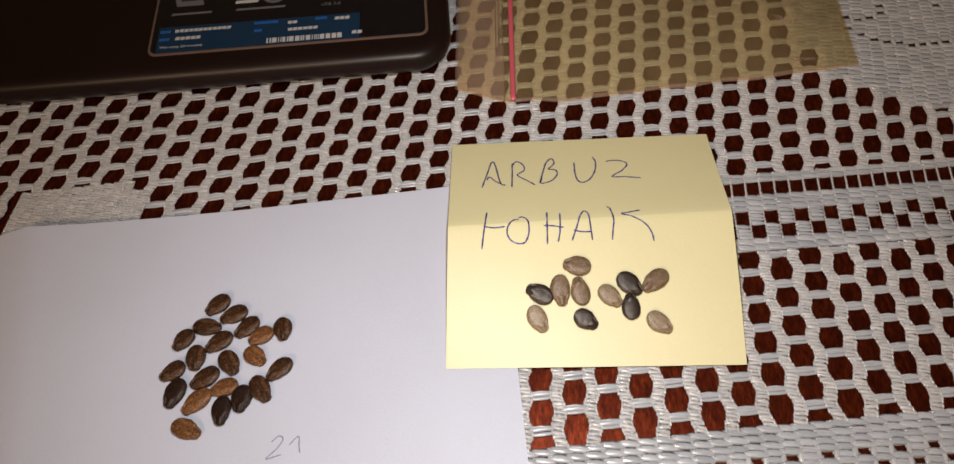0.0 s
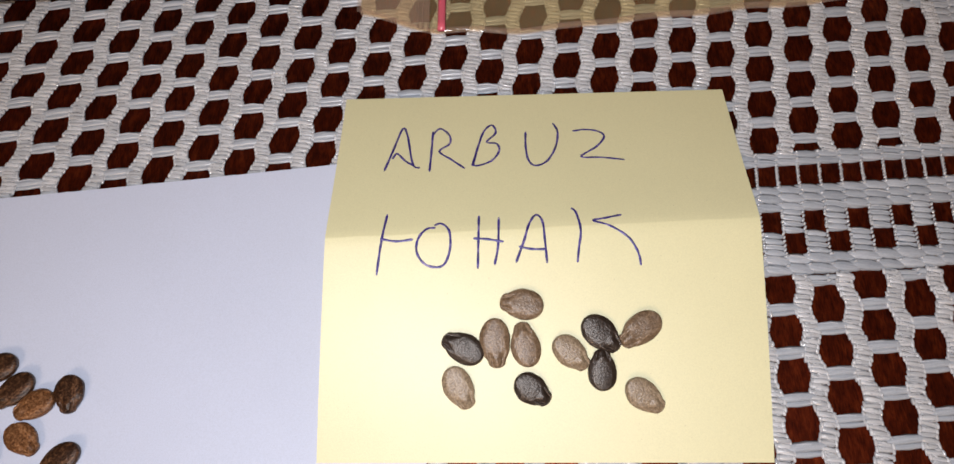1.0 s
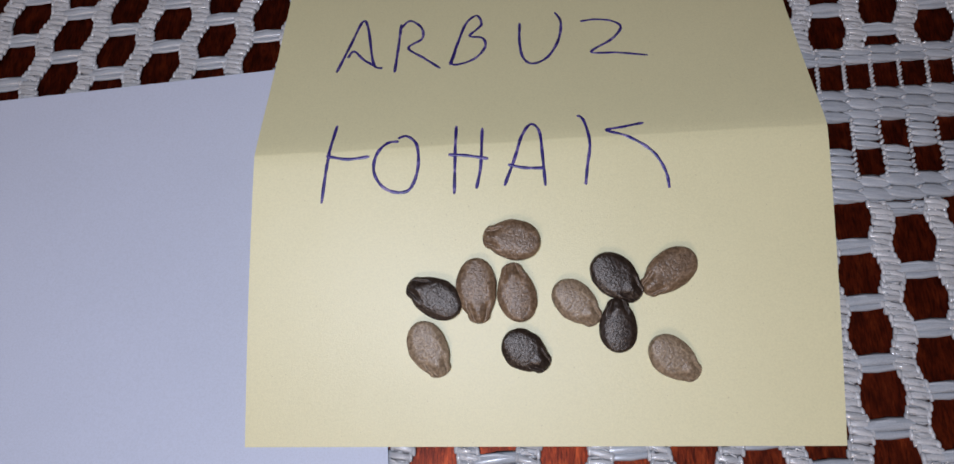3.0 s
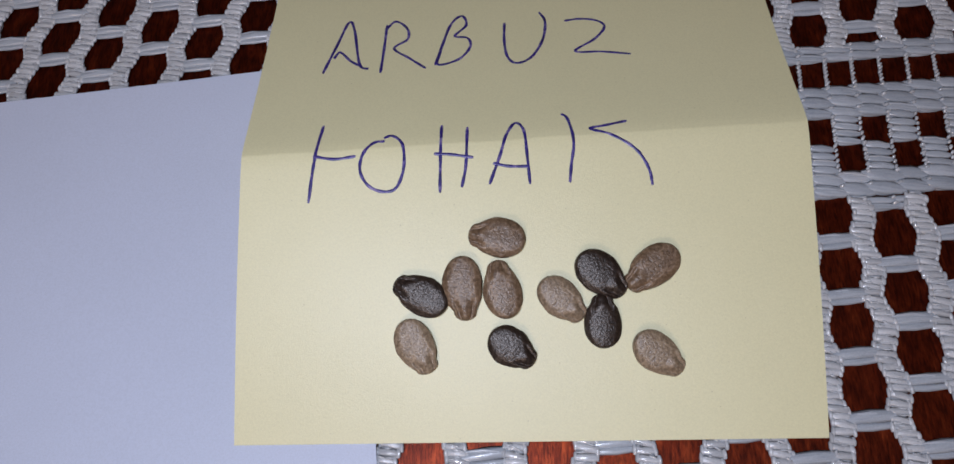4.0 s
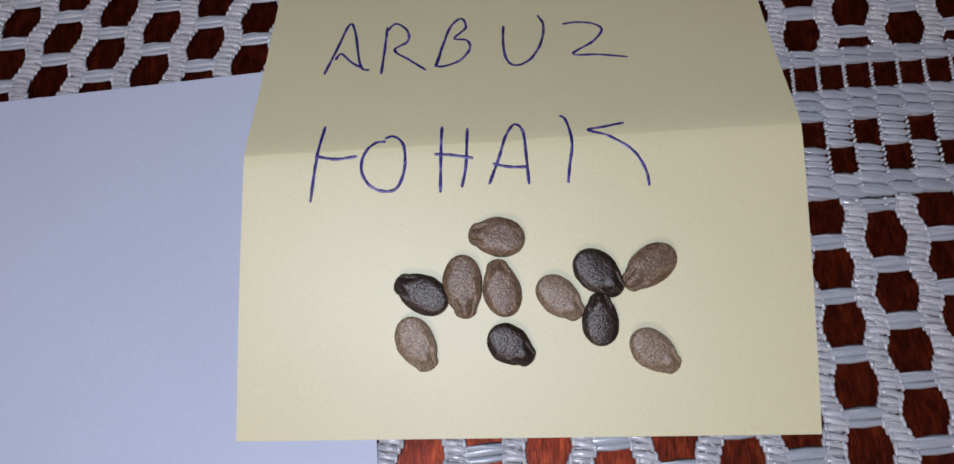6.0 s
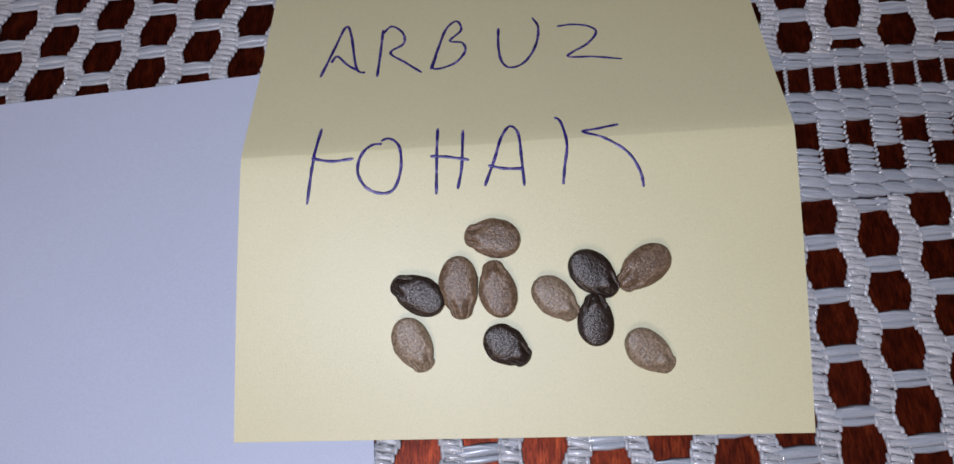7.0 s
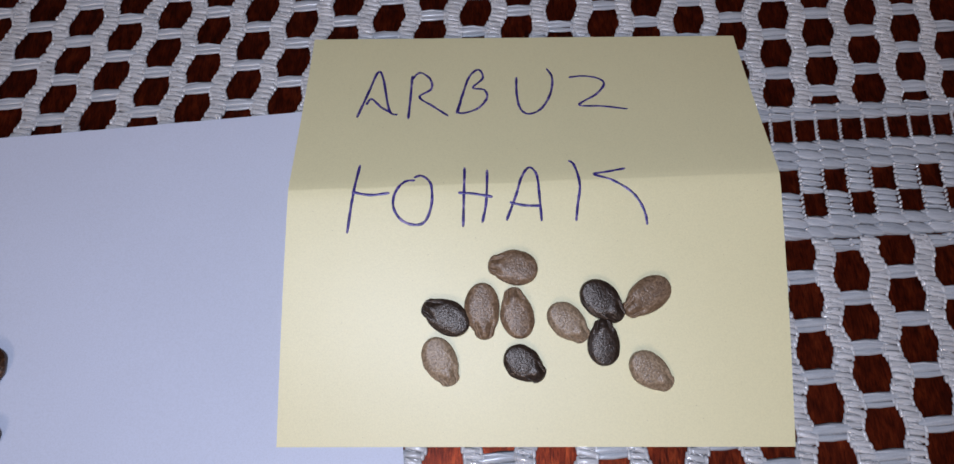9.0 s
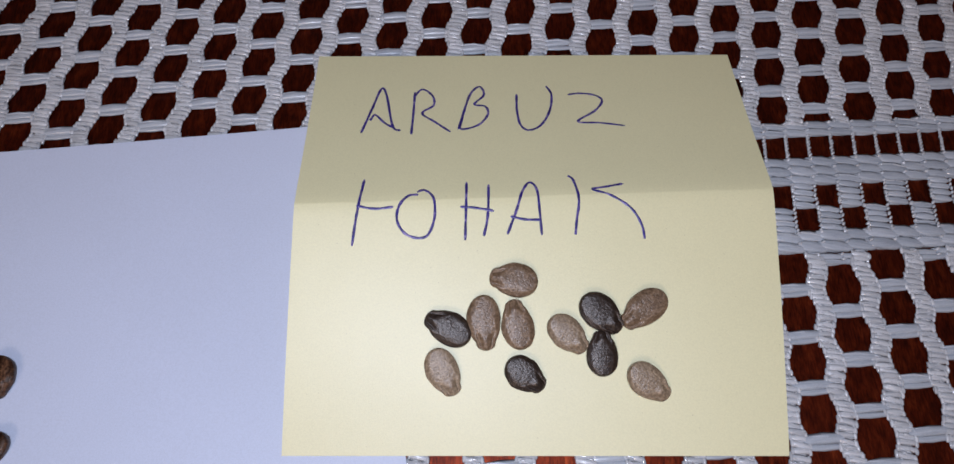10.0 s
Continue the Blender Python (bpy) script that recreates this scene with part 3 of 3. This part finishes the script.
# ---- watermelon seeds ----
def seed_mesh(name, length, width, thick, material, rnd):
    """A flat pear-shaped seed: blunt head at -x, a pinched tip with two small ears at +x, a soft rim all round."""
    nu, nv = 52, 48
    lean, ear = rnd.uniform(-0.03, 0.03), rnd.uniform(0.7, 1.3)
    side = rnd.choice((-1, 1)) * rnd.uniform(0.1, 0.5)
    verts = []
    for i in range(nu):
        u = 0.5 - 0.5 * math.cos(math.pi * i / (nu - 1))
        if u < 0.44:
            egg = max(0.0, 1 - ((0.44 - u) / 0.44) ** 2.15) ** 0.5
        else:
            f = (u - 0.44) / 0.56
            egg = 1 - 0.70 * f ** 1.85 - 0.03 * math.exp(-((f - 0.68) / 0.1) ** 2) + 0.06 * ear * math.exp(-((f - 0.86) / 0.08) ** 2)
            egg *= max(0.0, 1 - max(0.0, (u - 0.94) / 0.06) ** 2.6) ** 0.5
        half = width / 2 * egg
        body = thick / 2 * (0.34 + 0.66 * max(0.0, 1 - abs((u - 0.42) / 0.62) ** 3.0)) * min(1.0, egg * 2.4) ** 0.6
        neck = min(1.0, max(0.0, (u - 0.66) / 0.14))
        for j in range(nv):
            w = 2 * math.pi * j / nv
            cw, sw = math.cos(w), math.sin(w)
            y = half * math.copysign(abs(cw) ** 0.9, cw)
            z = body * math.copysign(abs(sw) ** 0.56, sw)
            near = abs(cw)
            # groove inside the rim, then two ears beside a raised neck
            z *= 1 - 0.13 * math.exp(-((near - 0.86) / 0.07) ** 2)
            at = 0.55 + 0.1 * side * math.copysign(1, cw)
            z *= 1 - 0.6 * neck * math.exp(-((near - at) / 0.08) ** 2)
            z *= 1 + 0.28 * neck * math.exp(-(near / 0.28) ** 2) + 0.2 * neck * math.exp(-((near - 0.8) / 0.12) ** 2)
            dent = 1 + 0.06 * noise.noise(Vector((u * 5 + length * 77, y * 7, z * 9)))
            dent += 0.05 * neck * noise.noise(Vector((u * 24 + length * 31, y * 30, 2.0)))
            verts.append(((u - 0.5) * length, y * dent + (lean + 0.06 * side * neck * (u - 0.66)) * math.sin(math.pi * u) * width, z * dent))
    faces = [(i * nv + j, (i + 1) * nv + j, (i + 1) * nv + (j + 1) % nv, i * nv + (j + 1) % nv) for i in range(nu - 1) for j in range(nv)]
    return mesh_object(name, verts, faces, material)


def place_seed(ob, head, tip, height, lift):
    """Lay a seed so that it points from head to tip on a surface."""
    a, b = Vector((*head, height(*head))), Vector((*tip, height(*tip)))
    mid = (a + b) / 2
    mid.z = height(mid.x, mid.y)
    e = 0.05
    up = Vector(((height(mid.x - e, mid.y) - height(mid.x + e, mid.y)) / (2 * e), (height(mid.x, mid.y - e) - height(mid.x, mid.y + e)) / (2 * e), 1)).normalized()
    x = (b - a).normalized()
    x = (x - up * x.dot(up)).normalized()
    y = up.cross(x)
    m = Matrix((x, y, up)).transposed().to_4x4()
    m.translation = (mid + up * lift) * CM
    ob.matrix_world = m


def note_seeds():
    rnd = random.Random(4)
    for head, tip, width, mat, look_of in (
            ((3.81, 2.49), (3.12, 2.57), 0.50, SEED_TAN, "grey-brown"), ((3.00, 2.29), (3.05, 1.51), 0.49, SEED_TAN, "light brown"),
            ((3.60, 1.53), (3.45, 2.23), 0.47, SEED_TAN, "light brown"), ((2.78, 1.66), (2.15, 1.97), 0.48, SEED_DARK, "charcoal black"),
            ((2.25, 1.50), (2.58, 0.88), 0.47, SEED_PALE, "grey-tan"), ((3.38, 1.34), (3.90, 0.98), 0.47, SEED_DARK, "charcoal black"),
            ((4.04, 1.97), (4.54, 1.52), 0.46, SEED_PALE, "pale grey-tan"), ((4.54, 2.29), (5.08, 1.82), 0.50, SEED_DARK, "charcoal brown"),
            ((5.76, 2.35), (5.14, 1.90), 0.48, SEED_TAN, "olive-tan"), ((4.79, 1.15), (4.78, 1.80), 0.46, SEED_DARK, "charcoal brown"),
            ((5.22, 1.28), (5.76, 0.86), 0.47, SEED_PALE, "pale grey-tan")):
        long = (Vector(head) - Vector(tip)).length * 1.08
        ob = seed_mesh("watermelon_seed", long, width * 1.06, 0.19, mat, rnd)
        shift = -0.035 if head[0] < 4.6 else -0.01
        place_seed(ob, (head[0] + shift, head[1] - 0.02), (tip[0] + shift, tip[1] - 0.02), note_z, 0.09)
        tagged(ob, look_of + " flat watermelon seed lying on the yellow note", "seed", "seeds on the yellow note")


def paper_seeds():
    rnd = random.Random(9)
    for x, y, long, turn, rust in (
            (-6.18, 1.81, 0.75, -134, 0), (-5.70, 1.52, 0.76, -151, 0), (-5.30, 1.15, 0.76, -134, 0), (-4.89, 0.89, 0.70, -148, 0.6), (-4.35, 1.09, 0.68, -81, 0),
            (-6.34, 1.15, 0.76, -5, 0), (-5.96, 0.72, 0.78, -140, 0), (-6.90, 0.77, 0.68, -123, 0), (-6.49, 0.27, 0.72, -85, 0), (-5.60, 0.13, 0.76, -56, 0),
            (-4.96, 0.31, 0.68, -38, 0.6), (-4.28, -0.05, 0.78, -134, 0), (-7.01, -0.10, 0.70, -140, 0), (-6.15, -0.28, 0.80, -142, 0), (-6.83, -0.70, 0.82, -105, -1),
            (-5.62, -0.54, 0.72, -159, 0.6), (-6.25, -0.91, 0.84, -133, 1), (-5.13, -0.84, 0.74, -94, -1), (-4.68, -0.58, 0.80, -56, 0), (-5.58, -1.15, 0.78, -88, -1),
            (-6.36, -1.63, 0.80, -22, 1)):
        mat = SEED_RUST if rust > 0 else SEED_BLACK if rust < 0 else SEED_MOTTLED
        word = "rusty brown" if rust > 0 else "nearly black" if rust < 0 else "mottled dark brown"
        ob = seed_mesh("watermelon_seed", long, 0.50 + rnd.uniform(-0.03, 0.03), 0.2, mat, rnd)
        d = Vector((math.cos(radians(turn)), math.sin(radians(turn)))) * long / 2
        x, y = x + 0.03, y + 0.04
        place_seed(ob, (x - d.x, y - d.y), (x + d.x, y + d.y), paper_z, 0.1)
        tagged(ob, word + " watermelon seed in a heap on white paper", "seed", "seeds on the white paper")


note_seeds()
paper_seeds()


# ---- laptop with a specification sticker ----
def rounded_slab(w, d, corner, rings, n=7):
    """A rounded rectangle to the left of and behind its front right corner, as stacked outlines (inset, height)."""
    bm = bmesh.new()
    loops = []
    for inset, z in rings:
        loop = []
        for cx, cy, a0 in ((-corner, corner, -90), (-corner, d - corner, 0), (-w + corner, d - corner, 90), (-w + corner, corner, 180)):
            for k in range(n + 1):
                a = radians(a0 + 90 * k / n)
                loop.append(bm.verts.new((cx + (corner - inset) * math.cos(a), cy + (corner - inset) * math.sin(a), z)))
        loops.append(loop)
    for lo, hi in zip(loops, loops[1:]):
        for k in range(len(lo)):
            bm.faces.new((lo[k], lo[(k + 1) % len(lo)], hi[(k + 1) % len(lo)], hi[k]))
    bm.faces.new(list(reversed(loops[0])))
    bm.faces.new(loops[-1])
    return bm


def printed_text(body, size, place, material, parent):
    cu = bpy.data.curves.new("printed_text", "FONT")
    cu.body, cu.size, cu.extrude = body, size * CM, 0.00001
    tmp = new("printed_text", cu)
    me = bpy.data.meshes.new_from_object(tmp)
    bpy.data.objects.remove(tmp)
    me.materials.append(material)
    ob = new("printed_text", me)
    ob.parent = parent
    ob.location = Vector(place) * CM
    return ob


def laptop():
    t = tagged(empty("laptop", (0.08, 9.62, 0.02), 4.2), "closed glossy dark brown laptop with a specification sticker", "laptop")
    rings = [(1.05, 0.0), (0.8, 0.12), (0.3, 0.6), (0.06, 0.95), (0.0, 1.15), (0.03, 1.32), (0.12, 1.45), (0.28, 1.54), (0.5, 1.58)]
    part("case", rounded_slab(26, 18, 1.15, rings), CASE, t, smooth=True)
    top = 1.58
    x0, x1, y0, y1 = -9.37, -0.68, 0.84, 6.6
    outer = rounded_slab(x1 - x0, y1 - y0, 0.28, [(0, 0), (0, 0.035), (0.02, 0.045)])
    rim = part("sticker_rim", outer, RIM, t, "dull bronze trim line")
    rim.location = (x1 * CM, y0 * CM, (top - 0.01) * CM)
    face = part("sticker", rounded_slab(x1 - x0 - 0.16, y1 - y0 - 0.16, 0.22, [(0, 0), (0, 0.045)]), GLASS_BLACK, t, "glossy black sticker with blue and white print")
    face.location = ((x1 - 0.08) * CM, (y0 + 0.08) * CM, top * CM)
    z = top + 0.046
    ox, oy = x1 - 0.02, y0 + 0.15

    def flat(name, xa, xb, ya, yb, mat, up=0.0, skew=0.0):
        b = box_bm(xa - ox, xb - ox, ya - oy, yb - oy, z - top + up, z - top + up + 0.003)
        for v in b.verts:
            v.co.x += skew * (v.co.y - ya + oy)
        return part(name, b, mat, face)

    flat("blue_panel", -9.05, -2.75, 1.0, 2.1, PRINT_BLUE)
    for xa, xb, y, h in ((-8.55, -6.77, 1.84, 0.12), (-8.5, -7.7, 1.5, 0.13), (-5.01, -4.7, 1.84, 0.12), (-4.99, -4.04, 1.53, 0.12), (-3.53, -3.05, 1.86, 0.13), (-2.99, -2.65, 1.18, 0.13)):
        n = max(2, round((xb - xa) / 0.15))
        for k in range(n):
            w = (xb - xa) / n
            flat("print_bar", xa + k * w, xa + (k + 0.82) * w, y, y + h, PRINT_WHITE, 0.004, 0.15)
    for xa, xb, y in ((-6.07, -5.3, 1.92), (-4.15, -3.77, 1.92), (-9.0, -8.68, 1.84), (-9.0, -8.68, 1.5), (-6.05, -5.8, 1.58)):
        flat("blue_bar", xa, xb, y, y + 0.12, PRINT_BRIGHT, 0.004)
    for xa, xb, y in ((-8.75, -7.48, 2.62), (-6.7, -5.14, 2.62)):
        flat("caption_bar", xa, xb, y, y + 0.09, PRINT_GREY, 0.002, 0.3)
    printed_text("USB 3.0", 0.19, (-3.98 - ox, 2.55 - oy, z - top + 0.001), PRINT_GREY, face)
    printed_text("Warranty 24 months", 0.155, (-8.95 - ox, 1.17 - oy, z - top + 0.005), PRINT_WHITE, face)
    rnd = random.Random(3)
    x = -5.63
    while x < -3.3:
        w = rnd.choice((0.03, 0.05, 0.09, 0.14))
        flat("barcode_bar", x, x + w, 1.06, 1.27, PRINT_WHITE, 0.004)
        x += w + rnd.choice((0.02, 0.03, 0.045))
    flat("picture", -8.62, -7.75, 3.02, 3.75, PRINT_GREY, 0.002, -0.25)
    flat("picture", -8.5, -7.85, 3.25, 3.72, PRINT_BLUE, 0.006, -0.25)
    flat("picture", -6.7, -5.95, 3.2, 3.8, PRINT_BLUE, 0.002)
    flat("picture", -4.45, -3.3, 2.95, 3.75, PRINT_SAND, 0.002)
    flat("picture", -2.2, -1.45, 3.05, 3.7, PRINT_WHITE, 0.002)
    flat("picture", -2.14, -1.51, 3.11, 3.64, PRINT_GREY, 0.006)
    flat("name_bar", -6.75, -6.02, 2.95, 3.08, PRINT_WHITE, 0.004, 0.25)
    ring = bmesh.new()
    for r, h, seg in ((0.42, 0.004, 28),):
        bmesh.ops.create_cone(ring, cap_ends=True, segments=seg, radius1=r, radius2=r, depth=h)
    bmesh.ops.translate(ring, verts=ring.verts, vec=(-5.5 - ox, 3.28 - oy, z - top + 0.004))
    part("picture_ring", ring, PRINT_GREY, face)
    ring = bmesh.new()
    bmesh.ops.create_cone(ring, cap_ends=True, segments=24, radius1=0.33, radius2=0.33, depth=0.004)
    bmesh.ops.translate(ring, verts=ring.verts, vec=(-5.5 - ox, 3.3 - oy, z - top + 0.009))
    part("picture_disc", ring, GLASS_BLACK, face)
    drop = bmesh.new()
    bmesh.ops.create_cone(drop, cap_ends=True, segments=20, radius1=0.13, radius2=0.13, depth=0.004)
    for v in drop.verts:
        if v.co.y > 0:
            v.co.y *= 2.2
            v.co.x *= 0.75
    bmesh.ops.translate(drop, verts=drop.verts, vec=(-5.5 - ox, 3.28 - oy, z - top + 0.014))
    part("picture_drop", drop, PRINT_BRIGHT, face)
    return t


laptop()


# ---- zip bag ----
def bag_z(x, y, layer):
    edge = 0.05 * math.sin(1.1 * x + 0.4) * math.sin(0.8 * y) + 0.04 * math.sin(2.3 * x - 1.2 * y)
    puff = 0.16 * math.exp(-((x - 7.5) / 4.5) ** 2 - ((y - 13) / 2.8) ** 2)
    tilt = 0.02 * math.exp(-((x - 12.6) / 1.4) ** 2)
    return 0.06 + 0.03 * layer + max(-0.02, edge * 0.6) + puff * layer + tilt


def bag_point(u, v):
    """u along the bag from its mouth, v from its near edge to its far one."""
    x0, x1 = 0.16 - 0.03 * v, 12.85 + 0.05 * v
    x = x0 + (x1 - x0) * u
    near = np.interp(x, (0.1, 1.8, 3.7, 5.6, 8.0, 10.4, 12.9), (9.45, 8.95, 8.98, 9.2, 9.5, 9.8, 10.1))
    near += 0.03 * math.sin(3.1 * x)
    far = 17.6 + 0.04 * x
    return x, near + (far - near) * v


def bag():
    t = tagged(empty("zip_bag", (0, 0, 0)), "empty clear polythene bag with a pink zip line on the lace", "plastic bag")
    for layer, (name, words) in enumerate((("back_film", ""), ("front_film", ""))):
        rows = []
        for u in np.linspace(0.0, 1.0, 70):
            row = []
            for v in np.linspace(0, 1, 36):
                x, y = bag_point(u, v)
                row.append((x, y, bag_z(x, y, layer)))
            rows.append(row)
        pts = np.array(rows)
        mesh_object(name, pts.reshape(-1, 3), grid_faces(70, 36), BAG_FILM, t)
    lip = np.array([[(*bag_point(u, v), bag_z(*bag_point(u, v), 1) + 0.03) for v in np.linspace(0, 1, 30)] for u in np.linspace(-0.006, 0.115, 8)])
    mesh_object("lip", lip.reshape(-1, 3), grid_faces(8, 30), BAG_HAZE, t, "milky lip above the zip")

    def ridge(name, u, r, mat, up, label=""):
        verts, n, sides = [], 40, 8
        for k in range(n):
            x, y = bag_point(u, k / (n - 1))
            z = bag_z(x, y, 1) + up
            for j in range(sides):
                w = 2 * math.pi * j / sides
                verts.append((x + r * math.cos(w), y, z + 0.55 * r * math.sin(w)))
        faces = [(i * sides + j, i * sides + (j + 1) % sides, (i + 1) * sides + (j + 1) % sides, (i + 1) * sides + j) for i in range(n - 1) for j in range(sides)]
        faces += [tuple(range(sides))[::-1], tuple((n - 1) * sides + j for j in range(sides))]
        mesh_object(name, verts, faces, mat, t, label)

    ridge("zip_line", 0.138, 0.085, PINK, 0.06, "pink zip line")
    for u in (0.098, 0.106, 0.116):
        ridge("zip_groove", u, 0.018, BAG_HAZE, 0.05)
    # crumpled wrinkles that catch the light
    rnd = random.Random(12)
    for cx, cy in ((11.25, 10.35), (11.05, 12.2)):
        for k in range(5):
            verts = []
            x, y = cx + rnd.uniform(-0.35, 0.35), cy + rnd.uniform(-0.12, 0.12)
            long, turn = rnd.uniform(0.2, 0.55), rnd.uniform(-0.5, 0.4)
            for i in range(7):
                f = i / 6 - 0.5
                px, py = x + long * f * math.cos(turn), y + long * f * math.sin(turn) + 0.03 * math.sin(9 * f + k)
                z = bag_z(px, py, 1) + 0.005
                h = 0.05 * math.cos(math.pi * f)
                verts += [(px, py - 0.035, z), (px, py, z + h), (px, py + 0.045, z)]
            mesh_object("wrinkle", verts, grid_faces(7, 3), BAG_HAZE, t)
    # welded seam along the near edge
    seam = []
    for u in np.linspace(0, 1, 90):
        x, y = bag_point(u, 0)
        seam.append([(x, y - 0.02, bag_z(x, y, 0) - 0.01), (x, y + 0.03, bag_z(x, y, 1) + 0.03), (x, y + 0.1, bag_z(x, y, 1) + 0.012)])
    mesh_object("seam", np.array(seam).reshape(-1, 3), grid_faces(90, 3), BAG_HAZE, t)
    return t


bag()
